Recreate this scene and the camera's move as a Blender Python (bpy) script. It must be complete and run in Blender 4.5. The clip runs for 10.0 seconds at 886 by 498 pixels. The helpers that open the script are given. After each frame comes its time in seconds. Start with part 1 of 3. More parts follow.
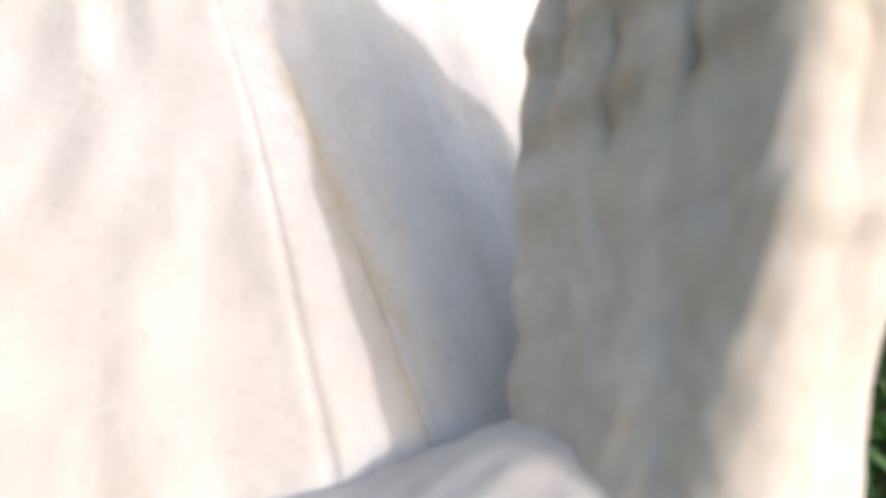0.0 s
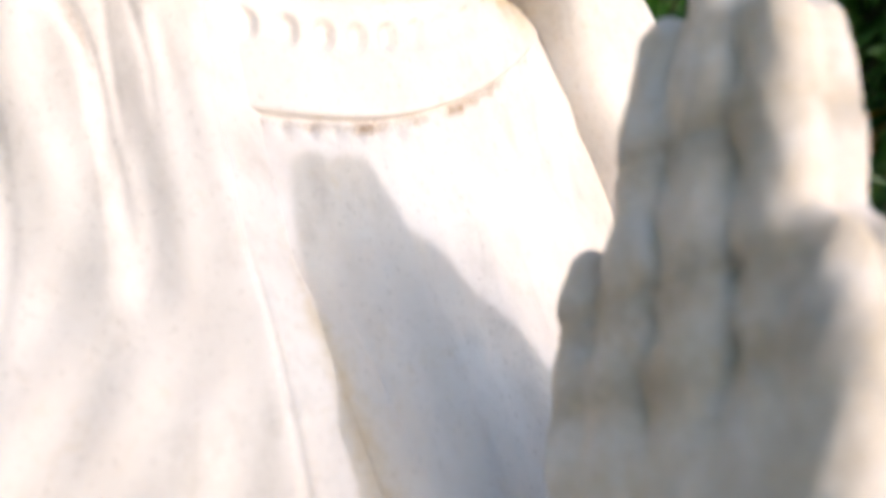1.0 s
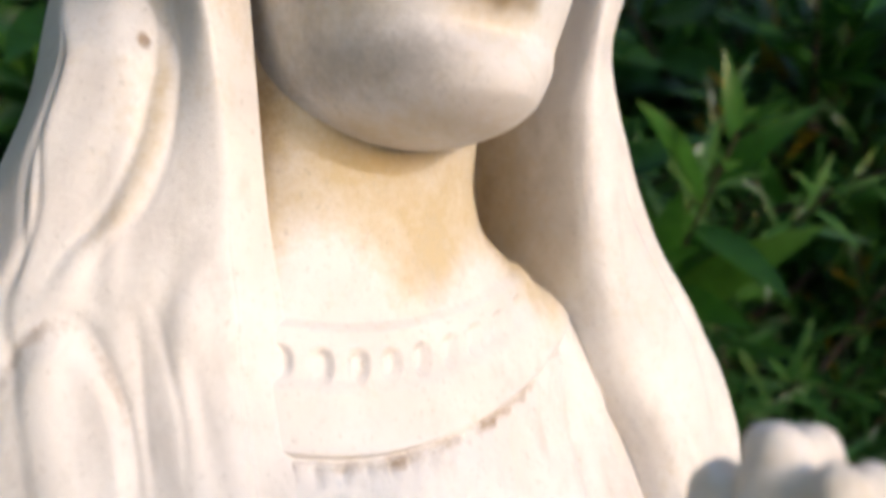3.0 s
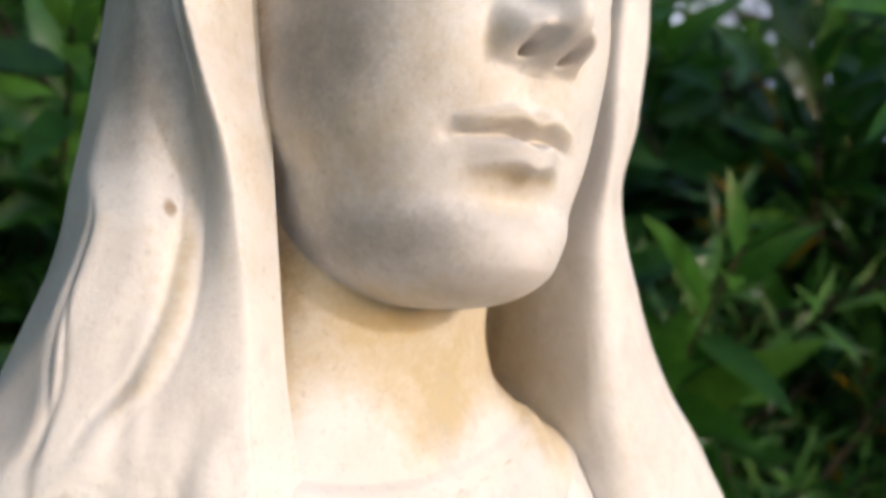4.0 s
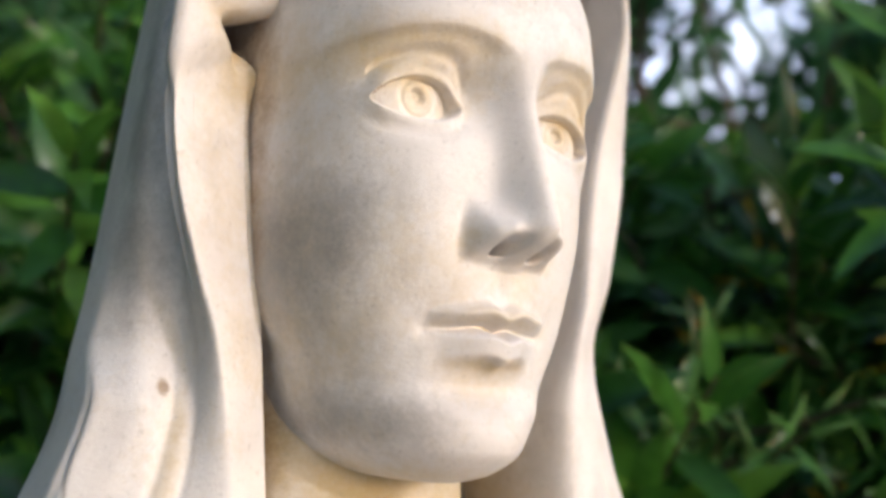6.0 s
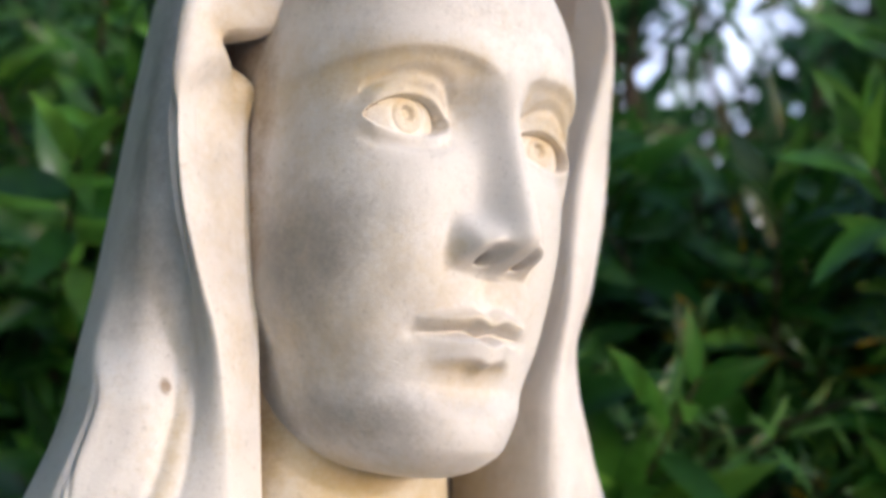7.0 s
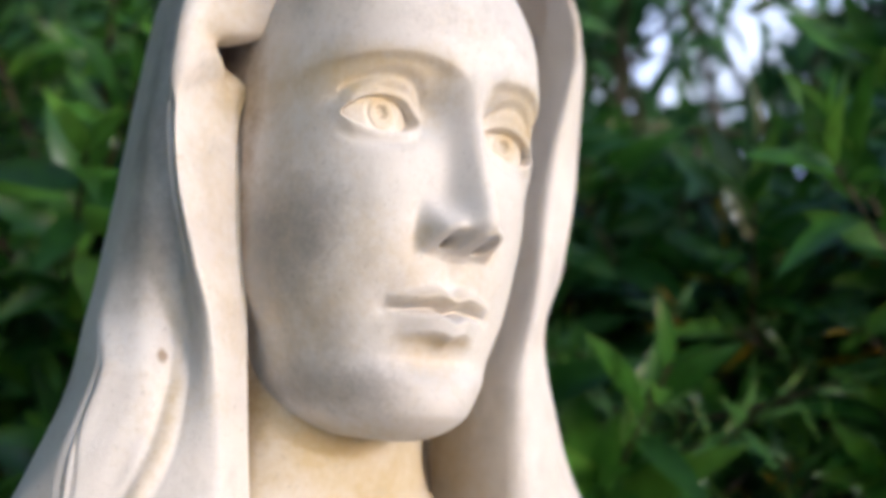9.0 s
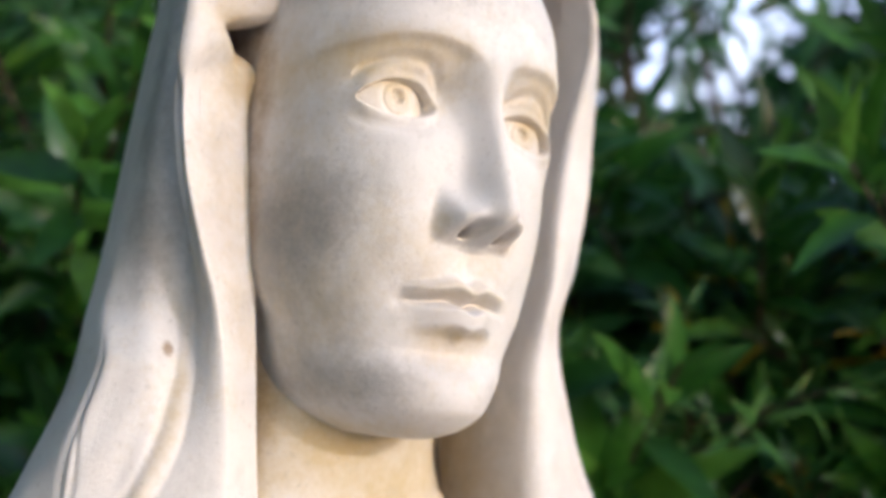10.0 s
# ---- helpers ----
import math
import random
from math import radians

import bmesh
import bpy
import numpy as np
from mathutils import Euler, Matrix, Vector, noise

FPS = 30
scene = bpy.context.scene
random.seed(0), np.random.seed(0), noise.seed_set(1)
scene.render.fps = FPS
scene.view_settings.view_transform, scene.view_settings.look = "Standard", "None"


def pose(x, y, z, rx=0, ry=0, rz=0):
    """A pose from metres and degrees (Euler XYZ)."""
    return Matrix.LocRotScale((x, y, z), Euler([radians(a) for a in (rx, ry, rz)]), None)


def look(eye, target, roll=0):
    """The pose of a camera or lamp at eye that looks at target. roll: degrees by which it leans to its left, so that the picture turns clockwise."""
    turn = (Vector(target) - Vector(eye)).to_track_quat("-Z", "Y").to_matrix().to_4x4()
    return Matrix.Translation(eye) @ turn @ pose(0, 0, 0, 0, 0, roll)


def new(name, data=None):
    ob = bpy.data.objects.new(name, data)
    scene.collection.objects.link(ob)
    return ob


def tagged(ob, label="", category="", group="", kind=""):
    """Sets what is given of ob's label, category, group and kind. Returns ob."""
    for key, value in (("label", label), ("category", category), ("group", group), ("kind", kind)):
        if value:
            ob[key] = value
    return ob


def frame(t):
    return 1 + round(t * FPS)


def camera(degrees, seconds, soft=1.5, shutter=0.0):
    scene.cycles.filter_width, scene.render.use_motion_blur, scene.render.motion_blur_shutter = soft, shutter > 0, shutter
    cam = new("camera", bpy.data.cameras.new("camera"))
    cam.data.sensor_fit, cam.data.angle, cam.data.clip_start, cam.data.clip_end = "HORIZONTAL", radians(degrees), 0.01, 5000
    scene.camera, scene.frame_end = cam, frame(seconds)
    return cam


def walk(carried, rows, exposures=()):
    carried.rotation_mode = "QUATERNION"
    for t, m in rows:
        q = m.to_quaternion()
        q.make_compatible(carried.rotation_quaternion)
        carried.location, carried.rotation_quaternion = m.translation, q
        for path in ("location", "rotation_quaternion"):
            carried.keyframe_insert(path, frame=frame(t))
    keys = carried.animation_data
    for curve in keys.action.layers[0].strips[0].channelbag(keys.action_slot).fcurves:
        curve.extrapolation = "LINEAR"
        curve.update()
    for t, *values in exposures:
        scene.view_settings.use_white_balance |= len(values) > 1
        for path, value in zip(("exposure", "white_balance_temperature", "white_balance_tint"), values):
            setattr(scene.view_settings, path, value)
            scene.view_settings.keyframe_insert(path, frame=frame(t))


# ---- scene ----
cam = camera(48.7, 10.0, soft=3.3, shutter=0.5)
cam.data.dof.use_dof = True
cam.data.dof.focus_distance = 0.34
cam.data.dof.aperture_fstop = 6.3
METRES, EYE, TILT, LEAN, TURN = 0.3, 1.15, 0.0, 0.0, 0.0
ROWS = [
    (0.0, 0.0, 0.0, 0.0, -0.0, 0.0, -0.0),
    (0.5, -0.0055, 0.0016, 0.0712, 0.2, 2.62, -0.49),
    (1.0, -0.0254, -0.001, 0.1551, 0.1, 4.2, -0.69),
    (1.5, -0.0382, 0.0039, 0.2164, 0.47, 5.83, -0.8),
    (2.0, -0.0526, 0.001, 0.2869, 0.56, 7.05, -1.18),
    (2.5, -0.0497, -0.0033, 0.3457, 0.58, 8.45, -1.49),
    (4.0, -0.0826, -0.0654, 0.529, 0.23, 13.02, -2.89),
    (4.5, -0.0751, -0.0852, 0.5643, 0.09, 14.39, -3.0),
    (5.0, -0.0801, -0.1141, 0.6086, -0.07, 15.69, -3.32),
    (5.5, -0.0748, -0.1424, 0.6341, -0.19, 16.42, -3.56),
    (6.0, -0.0685, -0.1771, 0.648, -0.34, 16.57, -3.76),
    (7.5, -0.0433, -0.2757, 0.6238, -0.64, 16.42, -4.18),
    (8.0, -0.0227, -0.3089, 0.6036, -0.45, 16.3, -4.33),
    (8.5, -0.0129, -0.3555, 0.6054, -0.38, 16.52, -4.57),
    (9.0, -0.0036, -0.3666, 0.5924, -0.32, 16.33, -4.61),
    (9.5, -0.0214, -0.3533, 0.5915, -0.39, 16.46, -4.77),
    (10.0, -0.0335, -0.3157, 0.5867, -0.76, 16.57, -4.83),
]
walk(cam, [(t, pose(0, 0, EYE, TILT, LEAN, TURN) @ pose(METRES * x, METRES * y, METRES * z, 90 + pitch, roll, yaw)) for t, x, y, z, yaw, pitch, roll in ROWS],
     [(0.0, -0.02, 5950, 15), (2.0, -0.23, 5990, 17), (4.0, -0.36, 6080, 15), (5.5, -0.34, 5990, 15), (7.5, -0.33, 5740, 15), (10.0, -0.33, 5680, 15)])

# ---- light ----
SUN_TO = Vector((0.735, -0.65, 0.19)).normalized()   # from the statue towards the sun, to its own left
world = bpy.data.worlds.new("sky")
scene.world = world
world.use_nodes = True
wn = world.node_tree.nodes
sky = wn.new("ShaderNodeTexSky")
sky.sky_type = 'NISHITA'
sky.sun_disc = False
sky.sun_elevation = math.asin(SUN_TO.z)
sky.dust_density = 1.0
sky.sun_rotation = math.atan2(SUN_TO.x, SUN_TO.y)
world.node_tree.links.new(sky.outputs[0], wn["Background"].inputs[0])
wn["Background"].inputs[1].default_value = 0.345
sun_data = bpy.data.lights.new("sun", "SUN")
sun_data.energy, sun_data.angle, sun_data.color = 1.60, radians(1.2), (1.0, 0.935, 0.895)
sun = new("sun", sun_data)
sun.matrix_world = look(SUN_TO * 20, (0, 0, 0))

# ---- materials ----


def material(name, rough=0.6):
    m = bpy.data.materials.new(name)
    m.use_nodes = True
    n, l = m.node_tree.nodes, m.node_tree.links
    b = n["Principled BSDF"]
    b.inputs["Roughness"].default_value = rough
    return m, n, l, b


def tex(n, l, scale, detail=4.0, rough=0.55, stretch=(1, 1, 1)):
    """Noise in object space."""
    co = n.new("ShaderNodeTexCoord")
    mp = n.new("ShaderNodeMapping")
    mp.inputs["Scale"].default_value = stretch
    t = n.new("ShaderNodeTexNoise")
    t.inputs["Scale"].default_value, t.inputs["Detail"].default_value, t.inputs["Roughness"].default_value = scale, detail, rough
    l.new(co.outputs["Object"], mp.inputs[0])
    l.new(mp.outputs[0], t.inputs["Vector"])
    return t.outputs["Fac"]


def ramp(n, l, fac, stops):
    r = n.new("ShaderNodeValToRGB")
    e = r.color_ramp.elements
    while len(e) < len(stops):
        e.new(0.5)
    for el, (p, c) in zip(e, stops):
        el.position, el.color = p, (*c, 1) if len(c) == 3 else c
    l.new(fac, r.inputs[0])
    return r.outputs[0]


def mix(n, l, fac, a, b, blend='MIX'):
    m = n.new("ShaderNodeMix")
    m.data_type, m.blend_type = 'RGBA', blend
    for socket, v in ((m.inputs[0], fac), (m.inputs[6], a), (m.inputs[7], b)):
        if isinstance(v, (int, float)):
            socket.default_value = v
        elif isinstance(v, tuple):
            socket.default_value = (*v, 1)
        else:
            l.new(v, socket)
    return m.outputs[2]


def marble():
    m, n, l, b = material("weathered_marble", 0.6)
    col = ramp(n, l, tex(n, l, 22, 6), [(0.3, (0.66, 0.625, 0.605)), (0.55, (0.75, 0.725, 0.71)), (0.75, (0.81, 0.79, 0.78))])

    def stain_shade(name, scale, lo, hi, most):
        """Mask for weathering marks and painted shade, broken up by coarse and fine noise."""
        a = n.new("ShaderNodeAttribute")
        a.attribute_name = name
        coarse, fine = tex(n, l, scale, 6, 0.72), tex(n, l, scale * 9, 4, 0.75)
        both = mix(n, l, 0.35, coarse, fine)
        k = n.new("ShaderNodeMath")
        k.operation = 'MULTIPLY_ADD'
        l.new(both, k.inputs[0])
        k.inputs[1].default_value = 1.3
        k.inputs[2].default_value = -0.65
        h = n.new("ShaderNodeMath")
        h.operation = 'MULTIPLY_ADD'
        l.new(a.outputs["Fac"], h.inputs[0])
        h.inputs[1].default_value = 0.62
        l.new(k.outputs[0], h.inputs[2])
        return ramp(n, l, h.outputs[0], [(lo, (0, 0, 0)), (hi, (most, most, most))])

    col = mix(n, l, stain_shade("ochre", 30, 0.15, 0.68, 0.85), col, (0.54, 0.42, 0.21))
    col = mix(n, l, stain_shade("grey", 55, 0.18, 0.72, 0.80), col, (0.27, 0.265, 0.26))
    col = mix(n, l, stain_shade("brown_stain_shade", 70, 0.20, 0.70, 0.85), col, (0.26, 0.165, 0.08))
    blotch = ramp(n, l, tex(n, l, 34, 6, 0.7, (1, 1, 0.6)), [(0.54, (0, 0, 0)), (0.70, (0.42, 0.42, 0.42))])
    col = mix(n, l, blotch, col, (0.45, 0.43, 0.40))
    speck = ramp(n, l, tex(n, l, 420, 3, 0.7), [(0.58, (0, 0, 0)), (0.75, (0.38, 0.38, 0.38))])
    col = mix(n, l, speck, col, (0.33, 0.31, 0.28))
    l.new(col, b.inputs["Base Color"])
    bump = n.new("ShaderNodeBump")
    bump.inputs["Strength"].default_value, bump.inputs["Distance"].default_value = 0.4, 0.0007
    l.new(tex(n, l, 600, 6, 0.7), bump.inputs["Height"])
    l.new(bump.outputs[0], b.inputs["Normal"])
    return m


def leaf_material(name, dark, light, tip, single=False):
    m, n, l, b = material(name, 0.30)
    info = n.new("ShaderNodeObjectInfo" if single else "ShaderNodeNewGeometry")
    col = ramp(n, l, info.outputs["Random" if single else "Random Per Island"], [(0.0, dark), (0.6, light), (1.0, tip)])
    vary = ramp(n, l, tex(n, l, 60, 3), [(0.3, (0.6, 0.6, 0.6)), (0.7, (1, 1, 1))])
    col = mix(n, l, 1.0, col, vary, 'MULTIPLY')
    l.new(col, b.inputs["Base Color"])
    t = n.new("ShaderNodeBsdfTranslucent")
    l.new(col, t.inputs[0])
    s = n.new("ShaderNodeMixShader")
    s.inputs[0].default_value = 0.34
    l.new(b.outputs[0], s.inputs[1])
    l.new(t.outputs[0], s.inputs[2])
    l.new(s.outputs[0], n["Material Output"].inputs[0])
    return m


def plain(name, lo, hi, scale, rough=0.85, bump=0.0):
    m, n, l, b = material(name, rough)
    l.new(ramp(n, l, tex(n, l, scale, 6), [(0.3, lo), (0.7, hi)]), b.inputs["Base Color"])
    if bump:
        bp = n.new("ShaderNodeBump")
        bp.inputs["Strength"].default_value, bp.inputs["Distance"].default_value = 0.6, bump
        l.new(tex(n, l, scale * 4, 6, 0.7), bp.inputs["Height"])
        l.new(bp.outputs[0], b.inputs["Normal"])
    return m


MARBLE = marble()
LEAF = leaf_material("green_leaf", (0.030, 0.11, 0.016), (0.080, 0.25, 0.030), (0.17, 0.38, 0.05))
LEAF_DEEP = leaf_material("deep_green_leaf", (0.026, 0.092, 0.030), (0.068, 0.21, 0.055), (0.13, 0.31, 0.085))
LEAF_ONE = leaf_material("single_green_leaf", (0.030, 0.11, 0.016), (0.080, 0.25, 0.030), (0.17, 0.38, 0.05), single=True)
LEAF_FINE = leaf_material("fine_green_leaf", (0.030, 0.11, 0.024), (0.082, 0.23, 0.050), (0.16, 0.35, 0.09))
LEAF_DRY = leaf_material("yellowed_leaf", (0.50, 0.33, 0.02), (0.62, 0.44, 0.03), (0.55, 0.22, 0.02))
BARK = plain("bark", (0.035, 0.025, 0.016), (0.10, 0.075, 0.05), 40, 0.9, 0.002)
# unseen ground, kept pale to bounce fill light onto the statue
BOUNCE_GROUND = plain("pale_bounce_ground", (0.22, 0.20, 0.17), (0.36, 0.33, 0.28), 9, 0.95, 0.01)
STONE = plain("plinth_stone", (0.35, 0.33, 0.30), (0.52, 0.50, 0.46), 18, 0.8, 0.001)

# ---- statue: lateral x (towards its own left side), forward y, up z; metres ----
TURNED = radians(38)
LATERAL = Vector((math.cos(TURNED), math.sin(TURNED), 0))
FORWARD = Vector((math.sin(TURNED), -math.cos(TURNED), 0))
FOOT = 0.165 * LATERAL - 0.30 * FORWARD
STATUE_AT = Matrix.Translation(FOOT) @ Matrix((LATERAL, FORWARD, (0, 0, -1))).transposed().to_4x4() @ Matrix.Diagonal((1, 1, -1, 1))


def lerp(v, table):
    """Smooth curve through (position, value) pairs."""
    xs, ys = np.array([p[0] for p in table], float), np.array([p[1] for p in table], float)
    d = np.diff(ys) / np.diff(xs)
    s = np.r_[d[0], np.where(d[:-1] * d[1:] > 0, 2 * d[:-1] * d[1:] / (d[:-1] + d[1:] + 1e-30), 0), d[-1]]
    v = np.clip(v, xs[0], xs[-1])
    k = np.clip(np.searchsorted(xs, v) - 1, 0, len(xs) - 2)
    h = xs[k + 1] - xs[k]
    t = (v - xs[k]) / h
    return ((2 * t**3 - 3 * t**2 + 1) * ys[k] + (t**3 - 2 * t**2 + t) * h * s[k]
            + (-2 * t**3 + 3 * t**2) * ys[k + 1] + (t**3 - t**2) * h * s[k + 1])


def step(a, b, v):
    t = np.clip((v - a) / (b - a), 0, 1)
    return t * t * (3 - 2 * t)


def bell(v, c, w):
    return np.exp(-((v - c) / w) ** 2)


def smax(a, b, k):
    return 0.5 * (a + b + np.sqrt((a - b) ** 2 + k * k))


def sheet(points, closed=False, **stain_shades):
    """Vertices and quads of a grid of points, rows by columns by three, with stain and painted shade weights."""
    rows, cols = points.shape[:2]
    i = np.arange(rows * cols).reshape(rows, cols)
    if closed:
        i = np.c_[i, i[:, :1]]
    a, b, c, d = i[:-1, :-1], i[:-1, 1:], i[1:, 1:], i[1:, :-1]
    return points.reshape(-1, 3), np.stack([a, b, c, d], -1).reshape(-1, 4), {k: np.clip(v, 0, 1).ravel() for k, v in stain_shades.items()}


def head():
    """Face and head, millimetres about the mouth's height; x lateral, y forward."""
    phi = np.radians(np.linspace(-150, 150, 620))
    phi = phi * (0.55 + 0.45 * (phi / phi[-1]) ** 2)
    z = np.linspace(-52, 172, 640)
    P, Z = np.meshgrid(phi, z)
    W = lerp(Z, [(-52, 0.5), (-51, 12), (-48, 22), (-42, 32), (-30, 43), (-14, 52), (5, 58), (25, 60), (50, 61.5), (75, 62), (100, 63.5), (130, 58), (155, 38), (172, 4)])
    D = lerp(Z, [(-52, 0.5), (-51, 50), (-50, 60), (-46, 72), (-38, 79.5), (-28, 80), (-17, 76.5), (0, 79), (20, 81), (45, 82), (68, 82), (88, 86), (105, 86), (130, 76), (155, 48), (172, 4)])
    B = lerp(Z, [(-52, 0.5), (-51, 20), (-20, 60), (40, 85), (100, 90), (140, 70), (160, 45), (172, 4)])
    sx, cy = np.sin(P), np.cos(P)
    Y = np.where(cy > 0, D, B)
    W = W * np.where(sx < 0, 1 - 0.10 * step(-35, -5, Z) * step(125, 100, Z) - 0.11 * bell(Z, -20, 20), 1)
    p = 2.42
    r = 1 / ((np.abs(sx) / W) ** p + (np.abs(cy) / Y) ** p) ** (1 / p)
    x, y = r * sx, r * cy
    front = step(-5, 25, y)
    ax = np.abs(x)
    dy = np.zeros_like(x)
    # cheeks and chin
    dy += 4.6 * bell(ax, 32, 18) * bell(Z, 36, 24)
    dy += 4.6 * bell(x, 0, 15) * bell(Z, -35, 10)
    dy -= 1.6 * bell(ax, 25, 8) * bell(Z, 2, 9)
    dy -= 3.0 * bell(x, 0, 17) * bell(Z, -19, 5.0)
    # brow and socket
    arch = 92 - 0.0105 * (ax - 27) ** 2
    dy += 3.0 * np.exp(-np.where(Z > arch, (Z - arch) / 11, (Z - arch) / 2.5) ** 2) * step(3, 14, ax) * step(62, 42, ax)
    dy -= 9.0 * bell(ax, 24, 16) * np.exp(-np.where(Z > 72, (Z - 72) / 12.5, (Z - 72) / 11) ** 2)
    dy -= 5.5 * bell(ax, 14.5, 6.5) * bell(Z, 74, 11)
    dy += 5.6 * bell(ax, 47, 8) * bell(Z, 67, 13)
    y1 = y + dy * front
    # eyes with lids
    ex, ez, R = 29.6, 68.0, 17.5
    ey = 52.6
    q = (ax - ex) ** 2 + (Z - ez) ** 2
    ball = ey + np.sqrt(np.clip(R * R - q, 1, None))
    u = (ax - ex + 0.2) / 14.8
    bow_u = np.clip(1 - u * u, 0, 1)
    up = ez + 0.4 + 7.6 * bow_u ** 0.68 - 1.0 * u
    lo = ez + 0.2 - 5.6 * bow_u ** 0.72 - 1.0 * u
    lid = ey + 1.5 + np.sqrt(np.clip((R + 0.6) ** 2 - q, 1, None)) - 16 * step(12.5, 24, np.sqrt(q))
    inside = step(-0.45, 0.45, Z - lo) * step(-0.45, 0.45, up - Z) * step(1.0, 0.93, np.abs(u))
    rim = smax(y1, lid, 4.5)
    near = step(1.22, 0.95, np.abs(u))
    rim = rim + near * (0.45 * bell(Z, up + 1.0, 1.4) + 0.4 * bell(Z, lo - 1.3, 1.5))
    rim = rim - 1.7 * bell(Z, up + 7.8 - 1.0 * u * u, 2.2) * step(1.3, 0.85, np.abs(u))
    rim = rim - 0.9 * bell(Z, lo - 5.0, 2.2) * step(1.2, 0.7, np.abs(u))
    iq = np.sqrt((ax - ex) ** 2 + (Z - ez - 1.4) ** 2)
    ball = ball - 0.55 * bell(iq, 5.9, 0.8) - 2.3 * step(3.2, 1.4, np.sqrt((ax - ex) ** 2 + (Z - ez - 2.2) ** 2)) - 0.5 * step(5.6, 3.0, iq)
    y2 = y1 + (rim * (1 - inside) + np.minimum(ball, rim) * inside - y1) * step(25, 17, np.sqrt(q))
    # nose
    N = Z - 3.0
    hn = lerp(N, [(15.5, 0), (17.5, 3), (19.5, 9), (22, 15), (25, 19.4), (29, 21.2), (34, 19.5), (44, 15.5), (55, 11.5), (66, 8.5), (76, 6), (88, 3), (102, 0)])
    wide = lerp(N, [(17, 6), (29, 8.0), (40, 6.8), (55, 6.4), (68, 6.6), (80, 8.5), (102, 16)])
    dn = 0.87 * hn * np.exp(-np.abs(x / (0.95 * wide)) ** 2.5)
    slope = lerp(N, [(19, 0), (28, 4.5), (50, 3.4), (72, 2.0), (90, 0)])
    dn += slope * bell(x, 0, 12)
    dn += 11.0 * np.exp(-np.abs((ax - 11.4) / 5.0) ** 2.6) * np.exp(-np.where(N > 25.5, (N - 25.5) / 7.0, (N - 25.5) / 6.0) ** 2) * step(16, 19.5, N)
    dn -= 15.0 * np.exp(-np.abs((ax - 7.0) / 2.6) ** 3) * np.exp(-np.abs((N - 22.4) / 2.3) ** 3)
    dn -= 2.0 * bell(ax, 17.4, 2.2) * bell(N, 26, 7)
    # mouth
    dn -= 1.3 * bell(x, 0, 3.0) * bell(Z, 14, 5)
    part_z = 0.9 * bell(ax, 6, 5) - 1.1 * bell(x, 0, 3.5) - 0.0018 * x * x + 0.3
    span_u, span_l = np.clip(1 - (x / 22.5) ** 2, 0, 1), np.clip(1 - (x / 19.0) ** 2, 0, 1)
    top = part_z + 8.2 * span_u ** 0.8 - 1.4 * bell(x, 0, 3)
    dn += 6.6 * span_u ** 0.8 * step(-0.4, 4.6, Z - part_z) * np.exp(-(np.clip(Z - part_z - 4.4, 0, None) / (0.34 * (top - part_z) + 0.6)) ** 2)
    dn += 8.2 * span_l ** 1.7 * step(0.2, -3.8, Z - part_z) * np.exp(-(np.clip(part_z - 8.0 - Z, 0, None) / 3.6) ** 2)
    dn -= 0.4 * bell(Z, top + 1.4, 1.6) * span_u
    dn -= 2.8 * bell(Z, part_z, 1.1) * step(22, 17, ax)
    dn -= 1.5 * bell(ax, 22.0, 3.0) * bell(Z, -0.6, 3.0)
    y3 = y2 + dn * front
    zz = np.where(Z > 0, Z * 1.11, Z * 1.06)
    v = np.stack([x * 1.12, y3 * 1.05, zz], -1) / 1000
    bow, lean = radians(-7), radians(-5)
    m = np.array(Matrix.Rotation(lean, 3, 'Y') @ Matrix.Rotation(bow, 3, 'X'))
    # weathering and painted shade: ochre about the sockets, nose and jaw, grey on the cheeks, brown in the side gaps
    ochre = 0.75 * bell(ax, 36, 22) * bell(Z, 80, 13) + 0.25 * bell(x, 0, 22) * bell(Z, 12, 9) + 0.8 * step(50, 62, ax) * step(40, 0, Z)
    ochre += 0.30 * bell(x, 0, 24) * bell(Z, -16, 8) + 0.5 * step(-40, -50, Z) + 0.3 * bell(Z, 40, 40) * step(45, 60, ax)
    ochre += 0.16 + 0.4 * bell(x, -46, 16) * step(60, 20, Z)
    iris = step(6.4, 5.4, iq) * inside
    # ochre on the upper lip and below the lower one paints their shade
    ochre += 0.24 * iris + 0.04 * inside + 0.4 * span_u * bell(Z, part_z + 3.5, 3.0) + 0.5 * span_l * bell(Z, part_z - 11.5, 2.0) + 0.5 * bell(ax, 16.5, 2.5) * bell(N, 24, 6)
    # ochre stain together with painted brow shade, just under each arch
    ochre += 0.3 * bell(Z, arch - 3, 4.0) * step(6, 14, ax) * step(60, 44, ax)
    # grey in the pupils and nostrils paints the darkness of the drilled holes
    pupil = step(3.4, 1.8, np.sqrt((ax - ex) ** 2 + (Z - ez - 2.2) ** 2)) * inside
    # grey on right cheek is grime plus painted shade; nose side is painted shade
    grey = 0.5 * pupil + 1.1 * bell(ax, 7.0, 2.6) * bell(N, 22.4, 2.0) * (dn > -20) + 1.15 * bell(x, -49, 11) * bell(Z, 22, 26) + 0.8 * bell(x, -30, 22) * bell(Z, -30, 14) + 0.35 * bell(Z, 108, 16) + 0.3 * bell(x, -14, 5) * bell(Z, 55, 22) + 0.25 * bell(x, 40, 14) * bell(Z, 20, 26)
    # brown beside the veil: stain plus the painted shade of the narrow gap
    gap_shade = step(-1.05, -1.35, P) * step(120, 95, Z)
